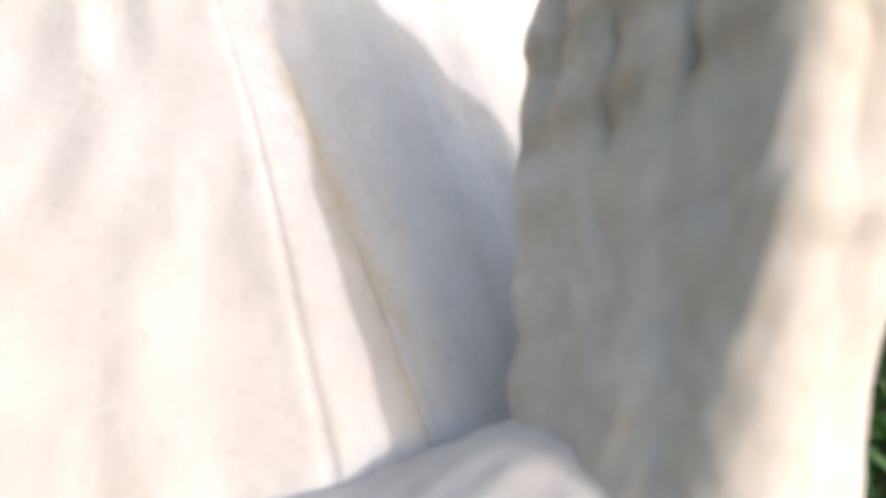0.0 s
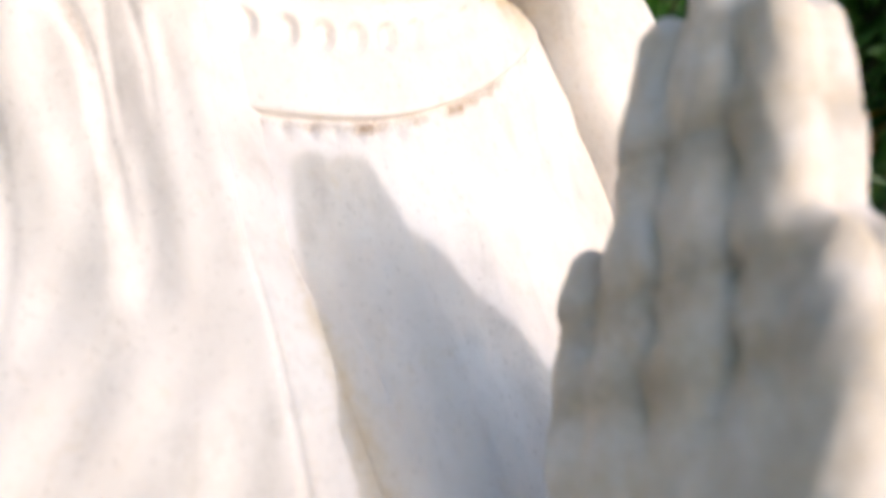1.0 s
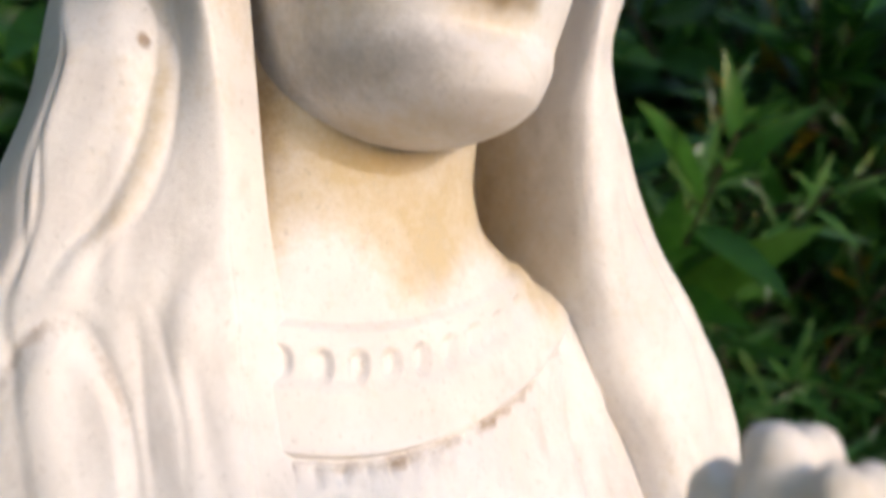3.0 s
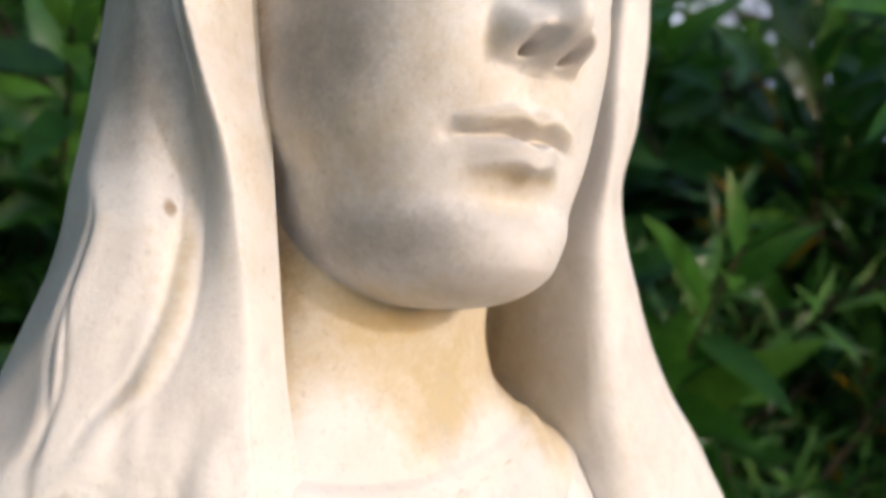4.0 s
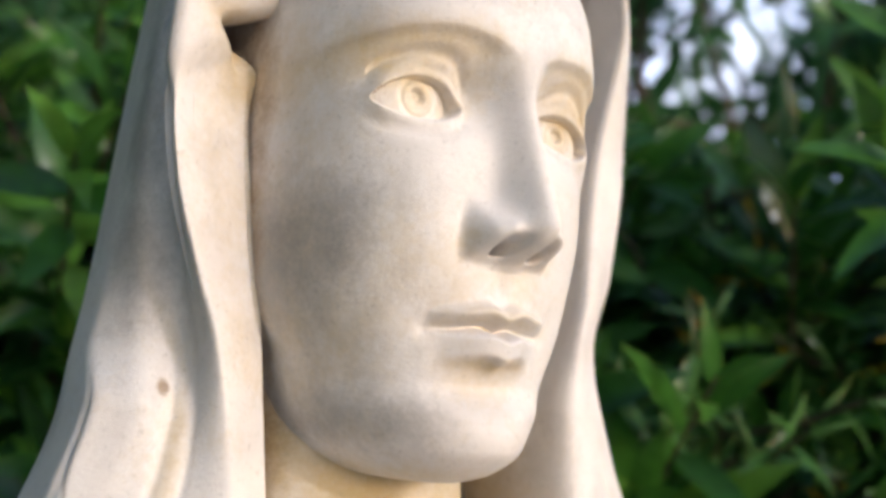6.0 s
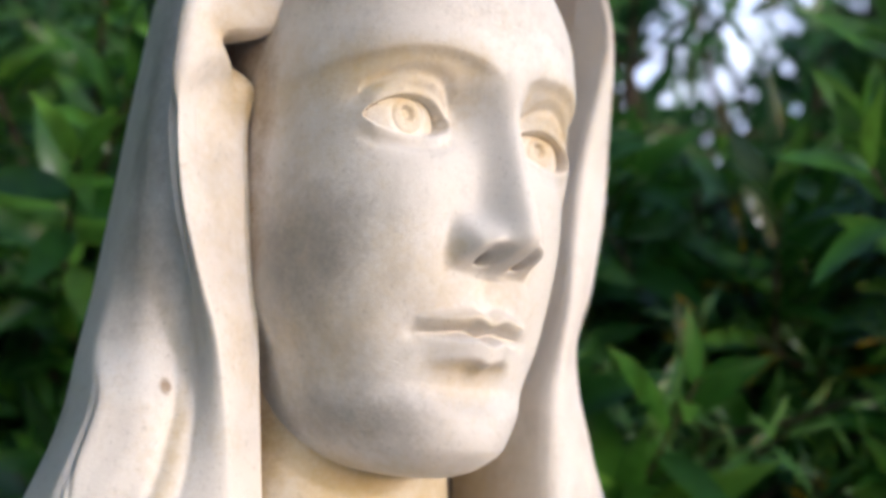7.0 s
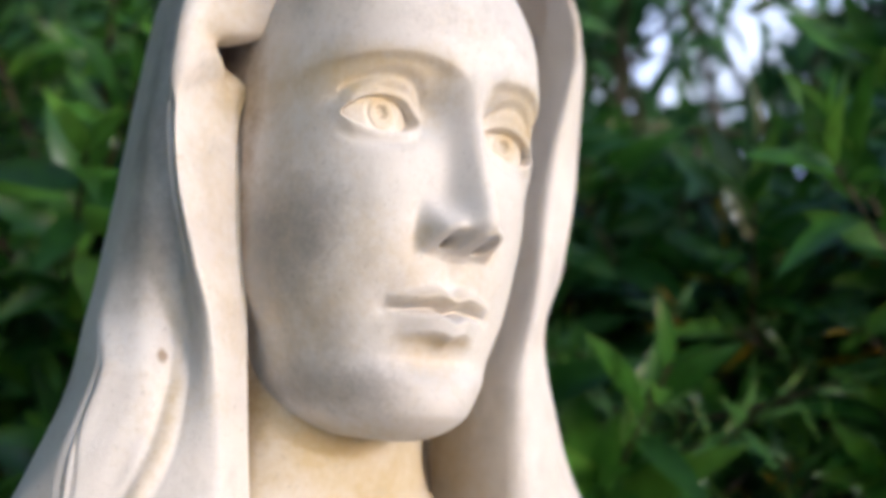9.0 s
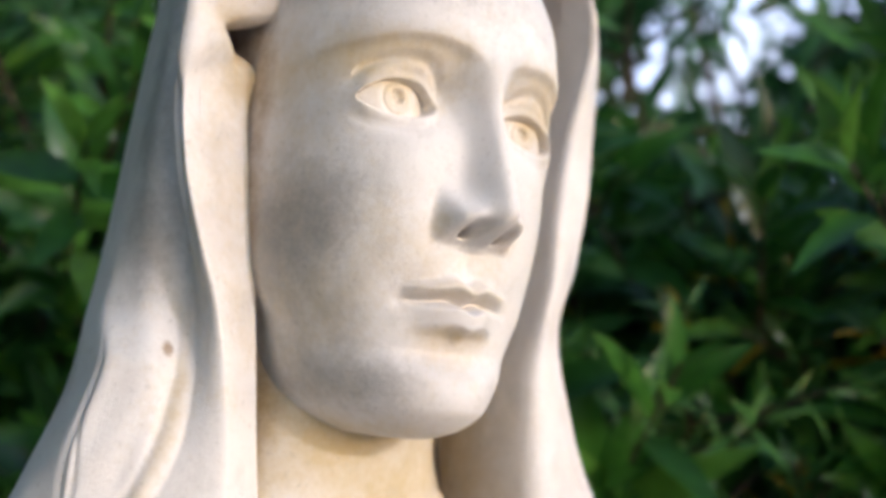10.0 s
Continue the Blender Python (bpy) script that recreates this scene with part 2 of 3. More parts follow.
    brown_stain_shade = 0.85 * gap_shade * step(-48, 10, Z) + 0.5 * step(52, 58, x) * step(60, 20, Z)
    return sheet(v @ m.T + np.array((0.001, -0.004, 1.424)), ochre=ochre, grey=grey, brown_stain_shade=brown_stain_shade)


def bust():
    """Neck, collar with its scalloped bands, and the gown over the chest."""
    a = np.radians(np.linspace(-125, 125, 760))
    z = np.linspace(0.98, 1.43, 760)
    A, Z = np.meshgrid(a, z)
    cen = lerp(Z, [(0.98, -0.05), (1.26, -0.05), (1.32, -0.040), (1.43, -0.022)])
    D = lerp(Z, [(0.98, 0.165), (1.09, 0.152), (1.15, 0.125), (1.20, 0.101), (1.24, 0.084), (1.265, 0.0735), (1.29, 0.066), (1.315, 0.057), (1.345, 0.052), (1.43, 0.052)])
    W = lerp(Z, [(0.98, 0.15), (1.20, 0.15), (1.25, 0.145), (1.29, 0.12), (1.315, 0.08), (1.34, 0.055), (1.36, 0.048), (1.43, 0.047)])
    W = np.where(A > 0, lerp(Z, [(0.98, 0.165), (1.20, 0.185), (1.258, 0.181), (1.293, 0.157), (1.315, 0.139), (1.334, 0.104), (1.35, 0.074), (1.37, 0.065), (1.43, 0.063)]), W)
    W = np.where(A < 0, np.minimum(W, lerp(Z, [(0.98, 0.05), (1.15, 0.06), (1.22, 0.07), (1.29, 0.072), (1.315, 0.065), (1.43, 0.06)])), W)
    sx, cy = np.sin(A), np.cos(A)
    r = 1 / ((np.abs(sx) / W) ** 2.2 + (np.abs(cy) / D) ** 2.2) ** (1 / 2.2)
    x, y = r * sx, cen + r * cy
    c = Z - 1.2900 - 3.6 * (x + 0.020) ** 2
    run = x * 1000
    d = np.zeros_like(x)
    d += 0.0024 * step(0.0145, 0.0105, c)
    f = np.mod(run / 12.6 + 0.2, 1.0)
    scoop = np.sqrt(((f - 0.5) / 0.40) ** 2 + (np.clip(c - 0.001, 0, None) / 0.005) ** 2 + (np.clip(-0.001 - c, 0, None) / 0.0065) ** 2)
    d -= 0.0034 * step(1.0, 0.25, scoop) * (0.55 + 0.45 * f)
    d += 0.0018 * step(-0.0305, -0.0285, c) * step(-0.004, -0.010, c)
    d -= 0.0026 * bell(c, -0.0300, 0.0010)
    g = np.mod(run / 8.6 + 0.35, 1.0)
    d -= 0.0028 * bell(c, -0.0340, 0.0034) * np.exp(-((g - 0.5) / 0.26) ** 2)
    low = step(-0.030, -0.08, c)
    d += low * (0.0016 * np.sin(run * 0.16 + 1.2 * np.sin(Z * 21)) + 0.0009 * np.sin(run * 0.37 + 40 * Z))
    d += step(-0.033, -0.045, c) * step(-0.08, -0.05, c) * 0.0003 * np.sin(run * 0.73)
    x, y = x + d * sx, y + d * cy
    patch = 0.5 + 0.5 * np.sin(run * 0.21 + 0.6) * np.sin(run * 0.083 + 1.0)
    brown_stain_shade = bell(c, -0.0325, 0.0030) * (0.25 + 0.75 * patch) * step(0.125, 0.06, x) + 0.35 * bell(c, 0.003, 0.003) * step(1.0, 0.3, scoop) * patch
    # brown on both flanks of the neck paints the dark gaps next to the veil
    brown_stain_shade = brown_stain_shade + 0.85 * step(-0.024, -0.042, x) * step(1.315, 1.35, Z) + 0.6 * step(0.040, 0.058, x) * step(1.318, 1.345, Z)
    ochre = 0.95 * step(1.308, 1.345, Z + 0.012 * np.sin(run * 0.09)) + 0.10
    return sheet(np.stack([x, y, Z], -1), brown_stain_shade=brown_stain_shade, ochre=ochre)


def veil():
    """The mantle that falls from the crown over both shoulders: an open shell whose section runs from one front edge round the back to the other."""
    z = np.linspace(0.96, 1.655, 560)
    flat = np.zeros_like(z)

    def c(*table):
        return lerp(z, sorted(table))

    # right side of the statue: edge, hem corner, side, cape
    ex = c((0.96, 0.04), (1.09, 0.010), (1.15, -0.004), (1.192, -0.014), (1.22, -0.019), (1.27, -0.022), (1.297, -0.030), (1.336, -0.040), (1.382, -0.048), (1.424, -0.055), (1.464, -0.064), (1.497, -0.069), (1.519, -0.068), (1.555, -0.060), (1.585, -0.035), (1.61, 0.0), (1.655, 0.0))
    ey = c((0.96, 0.125), (1.09, 0.108), (1.15, 0.081), (1.192, 0.058), (1.22, 0.040), (1.27, 0.014), (1.297, 0.012), (1.49, 0.012), (1.52, 0.020), (1.555, 0.055), (1.585, 0.075), (1.61, 0.070), (1.64, 0.02), (1.655, -0.03))
    ex = ex - 0.018 * bell(z, 1.520, 0.0065)
    hx = c((0.96, -0.03), (1.073, -0.038), (1.143, -0.043), (1.19, -0.046), (1.221, -0.050), (1.29, -0.055), (1.336, -0.058), (1.37, -0.064), (1.405, -0.074), (1.426, -0.084), (1.46, -0.098), (1.488, -0.104), (1.526, -0.106), (1.56, -0.098), (1.59, -0.07), (1.61, -0.04), (1.64, -0.01), (1.655, -0.003))
    hy = c((0.96, 0.13), (1.073, 0.108), (1.143, 0.082), (1.19, 0.062), (1.221, 0.048), (1.29, 0.022), (1.336, 0.020), (1.46, 0.024), (1.526, 0.03), (1.56, 0.045), (1.59, 0.05), (1.61, 0.05), (1.64, 0.01), (1.655, -0.03))
    sx = c((0.96, -0.13), (1.15, -0.115), (1.22, -0.101), (1.30, -0.111), (1.345, -0.110), (1.38, -0.104), (1.44, -0.098), (1.557, -0.098), (1.60, -0.08), (1.635, -0.04), (1.655, -0.004))
    sy = c((0.96, 0.06), (1.15, 0.036), (1.216, 0.012), (1.293, -0.006), (1.34, -0.010), (1.380, -0.010), (1.408, -0.03), (1.60, -0.03), (1.655, -0.03))
    qx = c((0.96, -0.20), (1.22, -0.18), (1.29, -0.150), (1.33, -0.120), (1.38, -0.104), (1.44, -0.098), (1.557, -0.093), (1.60, -0.072), (1.635, -0.034), (1.655, -0.003))
    qy = c((0.96, -0.03), (1.25, -0.045), (1.33, -0.055), (1.60, -0.06), (1.655, -0.035))
    # left side of the statue
    fx = c((0.96, 0.10), (1.09, 0.145), (1.20, 0.165), (1.258, 0.150), (1.293, 0.124), (1.34, 0.105), (1.40, 0.098), (1.466, 0.108), (1.53, 0.110), (1.575, 0.104), (1.605, 0.075), (1.63, 0.02), (1.645, 0.0), (1.655, 0.0))
    fy = c((0.96, 0.05), (1.20, 0.03), (1.258, 0.02), (1.49, 0.02), (1.53, 0.024), (1.575, 0.045), (1.605, 0.062), (1.63, 0.04), (1.645, 0.0), (1.655, -0.03))
    gx = c((0.96, 0.19), (1.20, 0.225), (1.26, 0.215), (1.293, 0.203), (1.326, 0.181), (1.353, 0.158), (1.39, 0.138), (1.437, 0.121), (1.473, 0.133), (1.526, 0.141), (1.575, 0.138), (1.61, 0.110), (1.638, 0.05), (1.655, 0.003))
    gy = c((0.96, 0.02), (1.20, 0.0), (1.29, 0.008), (1.573, 0.01), (1.60, 0.02), (1.655, -0.03))
    back = step(1.02, 1.08, z) * step(1.63, 1.57, z)
    low_part = step(1.47, 1.41, z)
    rx, ry = fx + (0.005 - 0.006 * low_part) * back, fy - (0.045 + 0.028 * low_part) * back
    gx = gx + 0.006 + 0.010 * step(1.38, 1.30, z)
    kx, ky = gx * 0.98 + 0.0, c((0.96, -0.06), (1.60, -0.06), (1.655, -0.035))
    bx, by = flat, c((0.96, -0.19), (1.30, -0.17), (1.40, -0.14), (1.50, -0.14), (1.58, -0.13), (1.625, -0.095), (1.655, -0.038))
    stops = [0.0, 0.13, 0.30, 0.38, 0.52, 0.66, 0.73, 0.87, 1.0]
    px = np.stack([ex, hx, sx, qx, bx, kx, gx, fx, rx], -1)
    py = np.stack([ey, hy, sy, qy, by, ky, gy, fy, ry], -1)
    n = 720
    t = np.linspace(0, 1, n)
    X = np.array([np.interp(t, stops, row) for row in px])
    Y = np.array([np.interp(t, stops, row) for row in py])
    # round the corners: less at the hem, more at the back
    def rounded(a, w):
        ker = np.hanning(2 * w + 1)
        ker /= ker.sum()
        pad = np.concatenate([2 * a[:, :1] - a[:, w:0:-1], a, 2 * a[:, -1:] - a[:, -2:-w - 2:-1]], 1)
        return np.array([np.convolve(row, ker, "valid") for row in pad])
    wide = np.clip((t - 0.28) / 0.12, 0, 1) * np.clip((0.98 - t) / 0.1, 0, 1)
    X, Y = [rounded(a, 14) * (1 - wide) + rounded(a, 46) * wide for a in (X, Y)]
    Z, T = np.meshgrid(z, t, indexing="ij")
    gx_, gy_ = np.gradient(X, axis=1), np.gradient(Y, axis=1)
    ln = np.sqrt(gx_ * gx_ + gy_ * gy_) + 1e-9
    nx, ny = gy_ / ln, -gx_ / ln            # outward of the path edge > side > back
    low = step(1.42, 1.28, Z)
    wav = lambda a, b: np.sin(Z * a + b)
    soft = step(0.13, 0.18, T)
    fold = 0.0006 * soft * np.sin(T * 60 + 2.0 * wav(23, 0.5)) * low
    fold += 0.0004 * soft * low * np.sin(T * 120 + 70 * Z + 2.2 * wav(41, 2.0))
    fold += 0.0022 * np.sin(T * 33 + 3 * wav(6, 0)) * step(0.33, 0.42, T) * step(0.70, 0.64, T)
    rngv = np.random.default_rng(3)
    for k in range(70):                       # shallow dents and swellings of the worn carving
        tc, zc, w = rngv.uniform(0.14, 0.33), rngv.uniform(1.03, 1.34), rngv.uniform(0.008, 0.02)
        fold += rngv.uniform(-0.0010, 0.0010) * bell(T, tc + 0.3 * (Z - zc) * rngv.uniform(-1, 1), w) * bell(Z, zc, w * rngv.uniform(0.7, 1.8))

    def crease(at, depth, w, z0, z1):
        return -depth * bell(T, at, w) * step(z0 - 0.012, z0 + 0.012, Z) * step(z1 + 0.012, z1 - 0.012, Z)

    def line(*table):
        return lerp(Z, sorted(table))
    fold += crease(line((1.05, 0.138), (1.20, 0.124), (1.27, 0.109), (1.30, 0.107), (1.325, 0.124), (1.345, 0.130), (1.38, 0.140)), 0.0011, 0.0045, 0.98, 1.325)
    ridge = line((1.30, 0.285), (1.318, 0.262), (1.335, 0.228), (1.36, 0.208), (1.385, 0.204), (1.40, 0.203))
    fold += crease(ridge, 0.0009, 0.0060, 1.312, 1.40) + 0.0006 * bell(T, ridge - 0.016, 0.008) * step(1.305, 1.32, Z) * step(1.40, 1.37, Z)
    fold += crease(ridge - 0.030, 0.0005, 0.0050, 1.315, 1.385)
    fold += crease(line((1.24, 0.178), (1.27, 0.172), (1.29, 0.180), (1.31, 0.196)), 0.0006, 0.0050, 1.255, 1.30)
    fold += crease(line((1.24, 0.205), (1.29, 0.200), (1.31, 0.210)), 0.0006, 0.0050, 1.25, 1.295)
    arc = np.sqrt(((T - 0.262) / 0.043) ** 2 + ((Z - 1.262) / 0.032) ** 2)
    above = step(1.235, 1.262, Z)
    fold += (0.0015 * step(1.02, 0.75, arc) - 0.0011 * bell(arc, 1.14, 0.12)) * above
    wall = (T - 0.262) / 0.043
    fold += 0.0015 * step(1.02, 0.75, np.abs(wall)) * (1 - above) * step(1.19, 1.25, Z) - 0.0010 * bell(np.abs(wall), 1.14, 0.14) * (1 - above) * step(1.20, 1.235, Z)
    fold += crease(line((1.0, 0.300), (1.28, 0.296), (1.30, 0.304), (1.32, 0.297), (1.34, 0.304), (1.37, 0.300)), 0.0009, 0.0050, 1.0, 1.385)
    fold += crease(line((1.30, 0.312), (1.33, 0.288), (1.36, 0.300)), 0.0008, 0.0045, 1.30, 1.36)
    # the side of the hood lies deep behind its rolled hem
    fold -= 0.0090 * bell(T, 0.188, 0.032) * step(1.33, 1.40, Z) * step(1.60, 1.55, Z)
    # the hood laps over the hem beside the brow
    lap = 1.522 - 0.032 * T / 0.13
    fold += 0.0042 * step(lap - 0.004, lap + 0.012, Z) * step(0.19, 0.13, T) * step(1.60, 1.55, Z)
    fold -= 0.0090 * np.exp(-((T - 0.012) / 0.022) ** 2 - ((Z - lap + 0.004) / 0.006) ** 2)
    # second layer at the front edge low down
    fold -= 0.0040 * step(0.062, 0.052, T) * step(1.25, 1.21, Z)
    fold += crease(0.82 + 0.015 * wav(30, 0), 0.0014, 0.008, 1.2, 1.36) + crease(0.785 + 0.010 * wav(36, 1), 0.0018, 0.008, 1.2, 1.38)
    pin = np.exp(-((T - 0.213) / 0.0050) ** 2 - ((Z - 1.389) / 0.0026) ** 2)
    fold -= 0.0012 * pin
    brown_stain_shade = 2.2 * pin + 0.55 * np.exp(-((arc - 1.08) / 0.12) ** 2) * above * step(-0.2, 0.3, (Z - 1.262) / 0.032)
    # the low ochre line at T 0.055 paints the shadow along the second layer's edge
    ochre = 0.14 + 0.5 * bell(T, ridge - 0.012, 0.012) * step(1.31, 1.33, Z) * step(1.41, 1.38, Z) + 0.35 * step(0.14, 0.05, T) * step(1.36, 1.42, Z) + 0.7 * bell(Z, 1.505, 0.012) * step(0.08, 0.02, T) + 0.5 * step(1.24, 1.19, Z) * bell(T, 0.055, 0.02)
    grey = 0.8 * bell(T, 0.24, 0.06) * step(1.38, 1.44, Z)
    X, Y = X + nx * fold, Y + ny * fold
    thick = 0.008
    ring = np.concatenate([np.stack([X, Y, Z], -1), np.stack([X - nx * thick, Y - ny * thick, Z], -1)[:, ::-1]], 1)
    # ochre and brown at the left panel's inner end paint its deep recess shade
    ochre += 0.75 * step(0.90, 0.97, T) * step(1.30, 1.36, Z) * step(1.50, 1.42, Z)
    brown_stain_shade += 0.6 * step(0.95, 0.995, T) * step(1.31, 1.36, Z) * step(1.50, 1.42, Z)
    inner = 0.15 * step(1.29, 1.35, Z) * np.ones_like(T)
    both = lambda out, ins: np.concatenate([out, ins[:, ::-1]], 1)
    # brown behind the right front edge darkens the gap to the face, as painted shade
    return sheet(ring, closed=True, brown_stain_shade=both(brown_stain_shade, 0.8 * step(0.12, 0.02, T) * step(1.34, 1.38, Z)), ochre=both(ochre, inner), grey=both(grey, 0 * T))


def blend_field(f, prims, k):
    """Smooth union of capsules (a, b, radius at a, radius at b, flatten)."""
    out = None
    for a, b, ra, rb in prims:
        a, b = np.array(a, np.float32), np.array(b, np.float32)
        d = b - a
        t = np.clip(((f[0] - a[0]) * d[0] + (f[1] - a[1]) * d[1] + (f[2] - a[2]) * d[2]) / max(d @ d, 1e-9), 0, 1)
        s = np.sqrt((f[0] - a[0] - t * d[0]) ** 2 + (f[1] - a[1] - t * d[1]) ** 2 + (f[2] - a[2] - t * d[2]) ** 2) - (ra + (rb - ra) * t)
        if out is None:
            out = s
        else:
            h = np.clip(0.5 + 0.5 * (out - s) / k, 0, 1)
            out = out * (1 - h) + s * h - k * h * (1 - h)
    return out


def skin(field, lo, hi, cell):
    """Surface of field == 0 by surface nets."""
    ax = [np.arange(a, b + cell, cell, dtype=np.float32) for a, b in zip(lo, hi)]
    g = np.meshgrid(*ax, indexing="ij")
    v = field(g)
    s = v < 0
    n = np.array(v.shape) - 1
    count = np.zeros(n, np.float32)
    acc = [np.zeros(n, np.float32) for _ in range(3)]
    corner = [(i, j, k) for i in (0, 1) for j in (0, 1) for k in (0, 1)]

    def sub(c):
        return tuple(slice(o, o + m) for o, m in zip(c, n))

    for c in corner:
        for axis in range(3):
            if c[axis]:
                continue
            e = list(c)
            e[axis] = 1
            va, vb = v[sub(c)], v[sub(e)]
            cut = (va < 0) != (vb < 0)
            t = np.where(cut, va / np.where(cut, va - vb, 1), 0)
            count += cut
            for q in range(3):
                acc[q] += cut * (c[q] + (t if q == axis else 0))
    live = count > 0
    idx = -np.ones(n, np.int64)
    idx[live] = np.arange(live.sum())
    at = np.argwhere(live)
    pts = np.stack([(at[:, q] + acc[q][live] / count[live]) * cell + lo[q] for q in range(3)], -1)
    quads = []
    for axis in range(3):
        p, q = (axis + 1) % 3, (axis + 2) % 3
        lo_s = [slice(1, m) for m in n]
        lo_s[axis] = slice(0, n[axis])
        hi_s = list(lo_s)
        hi_s[axis] = slice(1, n[axis] + 1)
        a, b = s[tuple(lo_s)], s[tuple(hi_s)]
        w = np.argwhere(a != b)
        out = a[a != b]
        base = w + 1
        base[:, axis] -= 1
        def pick(dp, dq):
            o = base.copy()
            o[:, p] += dp
            o[:, q] += dq
            return idx[o[:, 0], o[:, 1], o[:, 2]]
        f = np.stack([pick(-1, -1), pick(0, -1), pick(0, 0), pick(-1, 0)], -1)
        f[~out] = f[~out][:, ::-1]
        quads.append(f)
    return pts, np.concatenate(quads), {}


def palms():
    """The joined praying palms and fingers, upright before the chest."""
    prims = []
    mid = 0.0135
    for side in (-1, 1):
        x, tip = mid + 0.0085 * side, mid + 0.0068 * side
        # little finger to forefinger: forward place at knuckle and tip, knuckle and tip height, radius
        for y0, y1, zk, zt, ra in ((0.127, 0.127, 1.165, 1.215, 0.0075), (0.142, 0.151, 1.180, 1.267, 0.0086), (0.162, 0.166, 1.186, 1.276, 0.0090), (0.183, 0.180, 1.182, 1.268, 0.0086)):
            h1, h2 = zk + (zt - zk) * 0.36, zk + (zt - zk) * 0.68
            ya, yb = y0 + (y1 - y0) * 0.36, y0 + (y1 - y0) * 0.68
            xa = x * 0.7 + tip * 0.3
            prims.append(((x, y0, zk), (x, y0 * 0.5 + ya * 0.5, (zk + h1) / 2), ra * 1.06, ra * 0.97))
            prims.append(((x, y0 * 0.5 + ya * 0.5, (zk + h1) / 2), (xa, ya, h1), ra * 0.97, ra * 1.02))
            prims.append(((xa, ya, h1), (xa, yb, h2), ra * 1.02, ra * 0.90))
            prims.append(((xa, yb, h2), (tip, y1, zt - ra * 0.8), ra * 0.92, ra * 0.80))
            prims.append(((x, 0.138 + (y0 - 0.128) * 0.78, 1.085), (x, y0, zk), 0.0140, ra * 1.22))
        # flesh of the back of each palm between the bones
        for za, zb, rp in ((1.09, 1.10, 0.0150), (1.115, 1.125, 0.0138), (1.138, 1.150, 0.0124), (1.158, 1.170, 0.0108)):
            prims.append(((x, 0.130, za), (x, 0.178, zb), rp, rp))
        thumb = mid + 0.011 * side
        prims.append(((thumb, 0.178, 1.100), (thumb, 0.194, 1.160), 0.0130, 0.0105))
        prims.append(((thumb, 0.194, 1.160), (thumb, 0.197, 1.190), 0.0098, 0.0100))
        prims.append(((thumb, 0.197, 1.190), (mid + 0.009 * side, 0.193, 1.210), 0.0098, 0.0082))
        prims.append(((x, 0.158, 1.05), (x, 0.158, 1.12), 0.019, 0.017))
    # unseen bulk behind the far palm, added to widen the chest shadow
    prims.append(((0.033, 0.150, 1.235), (0.082, 0.142, 1.165), 0.011, 0.014))
    prims.append(((0.082, 0.142, 1.165), (0.092, 0.132, 1.08), 0.014, 0.022))
    prims.append(((0.034, 0.142, 1.185), (0.050, 0.135, 1.08), 0.018, 0.026))
    prims.append(((0.036, 0.146, 1.205), (0.068, 0.140, 1.13), 0.016, 0.024))
    def field(f):
        d = blend_field(f, prims, 0.0050)
        # creases across the finger joints and a little unevenness of the worn stone
        for zc in (1.205, 1.236):
            d = d + 0.0007 * np.exp(-((f[2] - zc - 0.25 * (f[1] - 0.16)) / 0.0014) ** 2)
        return d + 0.0005 * np.sin(f[2] * 310 + 3 * np.sin(f[1] * 210)) * np.sin(f[1] * 260)
    v, q, _ = skin(field, (-0.03, 0.09, 1.03), (0.10, 0.225, 1.30), 0.0012)
    joint = sum(np.exp(-((v[:, 2] - zc - 0.25 * (v[:, 1] - 0.16)) / 0.006) ** 2) for zc in (1.185, 1.205, 1.236))
    return v, q, {"ochre": np.clip(0.38 + 0.3 * joint, 0, 1), "grey": np.clip(0.27 + 0.3 * joint, 0, 1)}


def sleeves():
    """Draped forearms that meet under the palms, and the long gown and mantle down to the plinth."""
    prims = [((-0.12, -0.04, 1.20), (-0.13, 0.0, 1.06), 0.05, 0.055), ((-0.13, 0.0, 1.04), (-0.005, 0.155, 1.050), 0.05, 0.038),
             ((-0.030, 0.105, 1.066), (-0.004, 0.132, 1.072), 0.020, 0.030), ((-0.004, 0.132, 1.072), (-0.006, 0.160, 1.055), 0.028, 0.020),
             ((0.12, -0.04, 1.20), (0.15, 0.0, 1.06), 0.05, 0.055), ((0.15, 0.0, 1.04), (0.040, 0.155, 1.050), 0.055, 0.038),
             ((0, -0.05, 1.1), (0, -0.04, 0.7), 0.11, 0.15), ((0, -0.04, 0.7), (0, -0.03, 0.16), 0.15, 0.19),
             ((-0.07, 0.04, 0.95), (-0.10, 0.05, 0.16), 0.06, 0.09), ((0.07, 0.04, 0.95), (0.09, 0.07, 0.16), 0.06, 0.09)]

    def field(f):
        d = blend_field(f, prims, 0.03)
        a = np.arctan2(f[1] + 0.05, f[0])
        d = d - 0.006 * np.sin(a * 14 + 5 * np.sin(f[2] * 5)) * step(1.0, 0.9, f[2])
        along = f[0] * 0.62 + f[1] * 0.78
        return d - 0.0010 * np.sin(300 * along + 8 * np.sin(40 * (f[1] - f[0]))) * step(0.98, 1.03, f[2])
    return skin(field, (-0.32, -0.32, 0.13), (0.32, 0.32, 1.30), 0.0045)


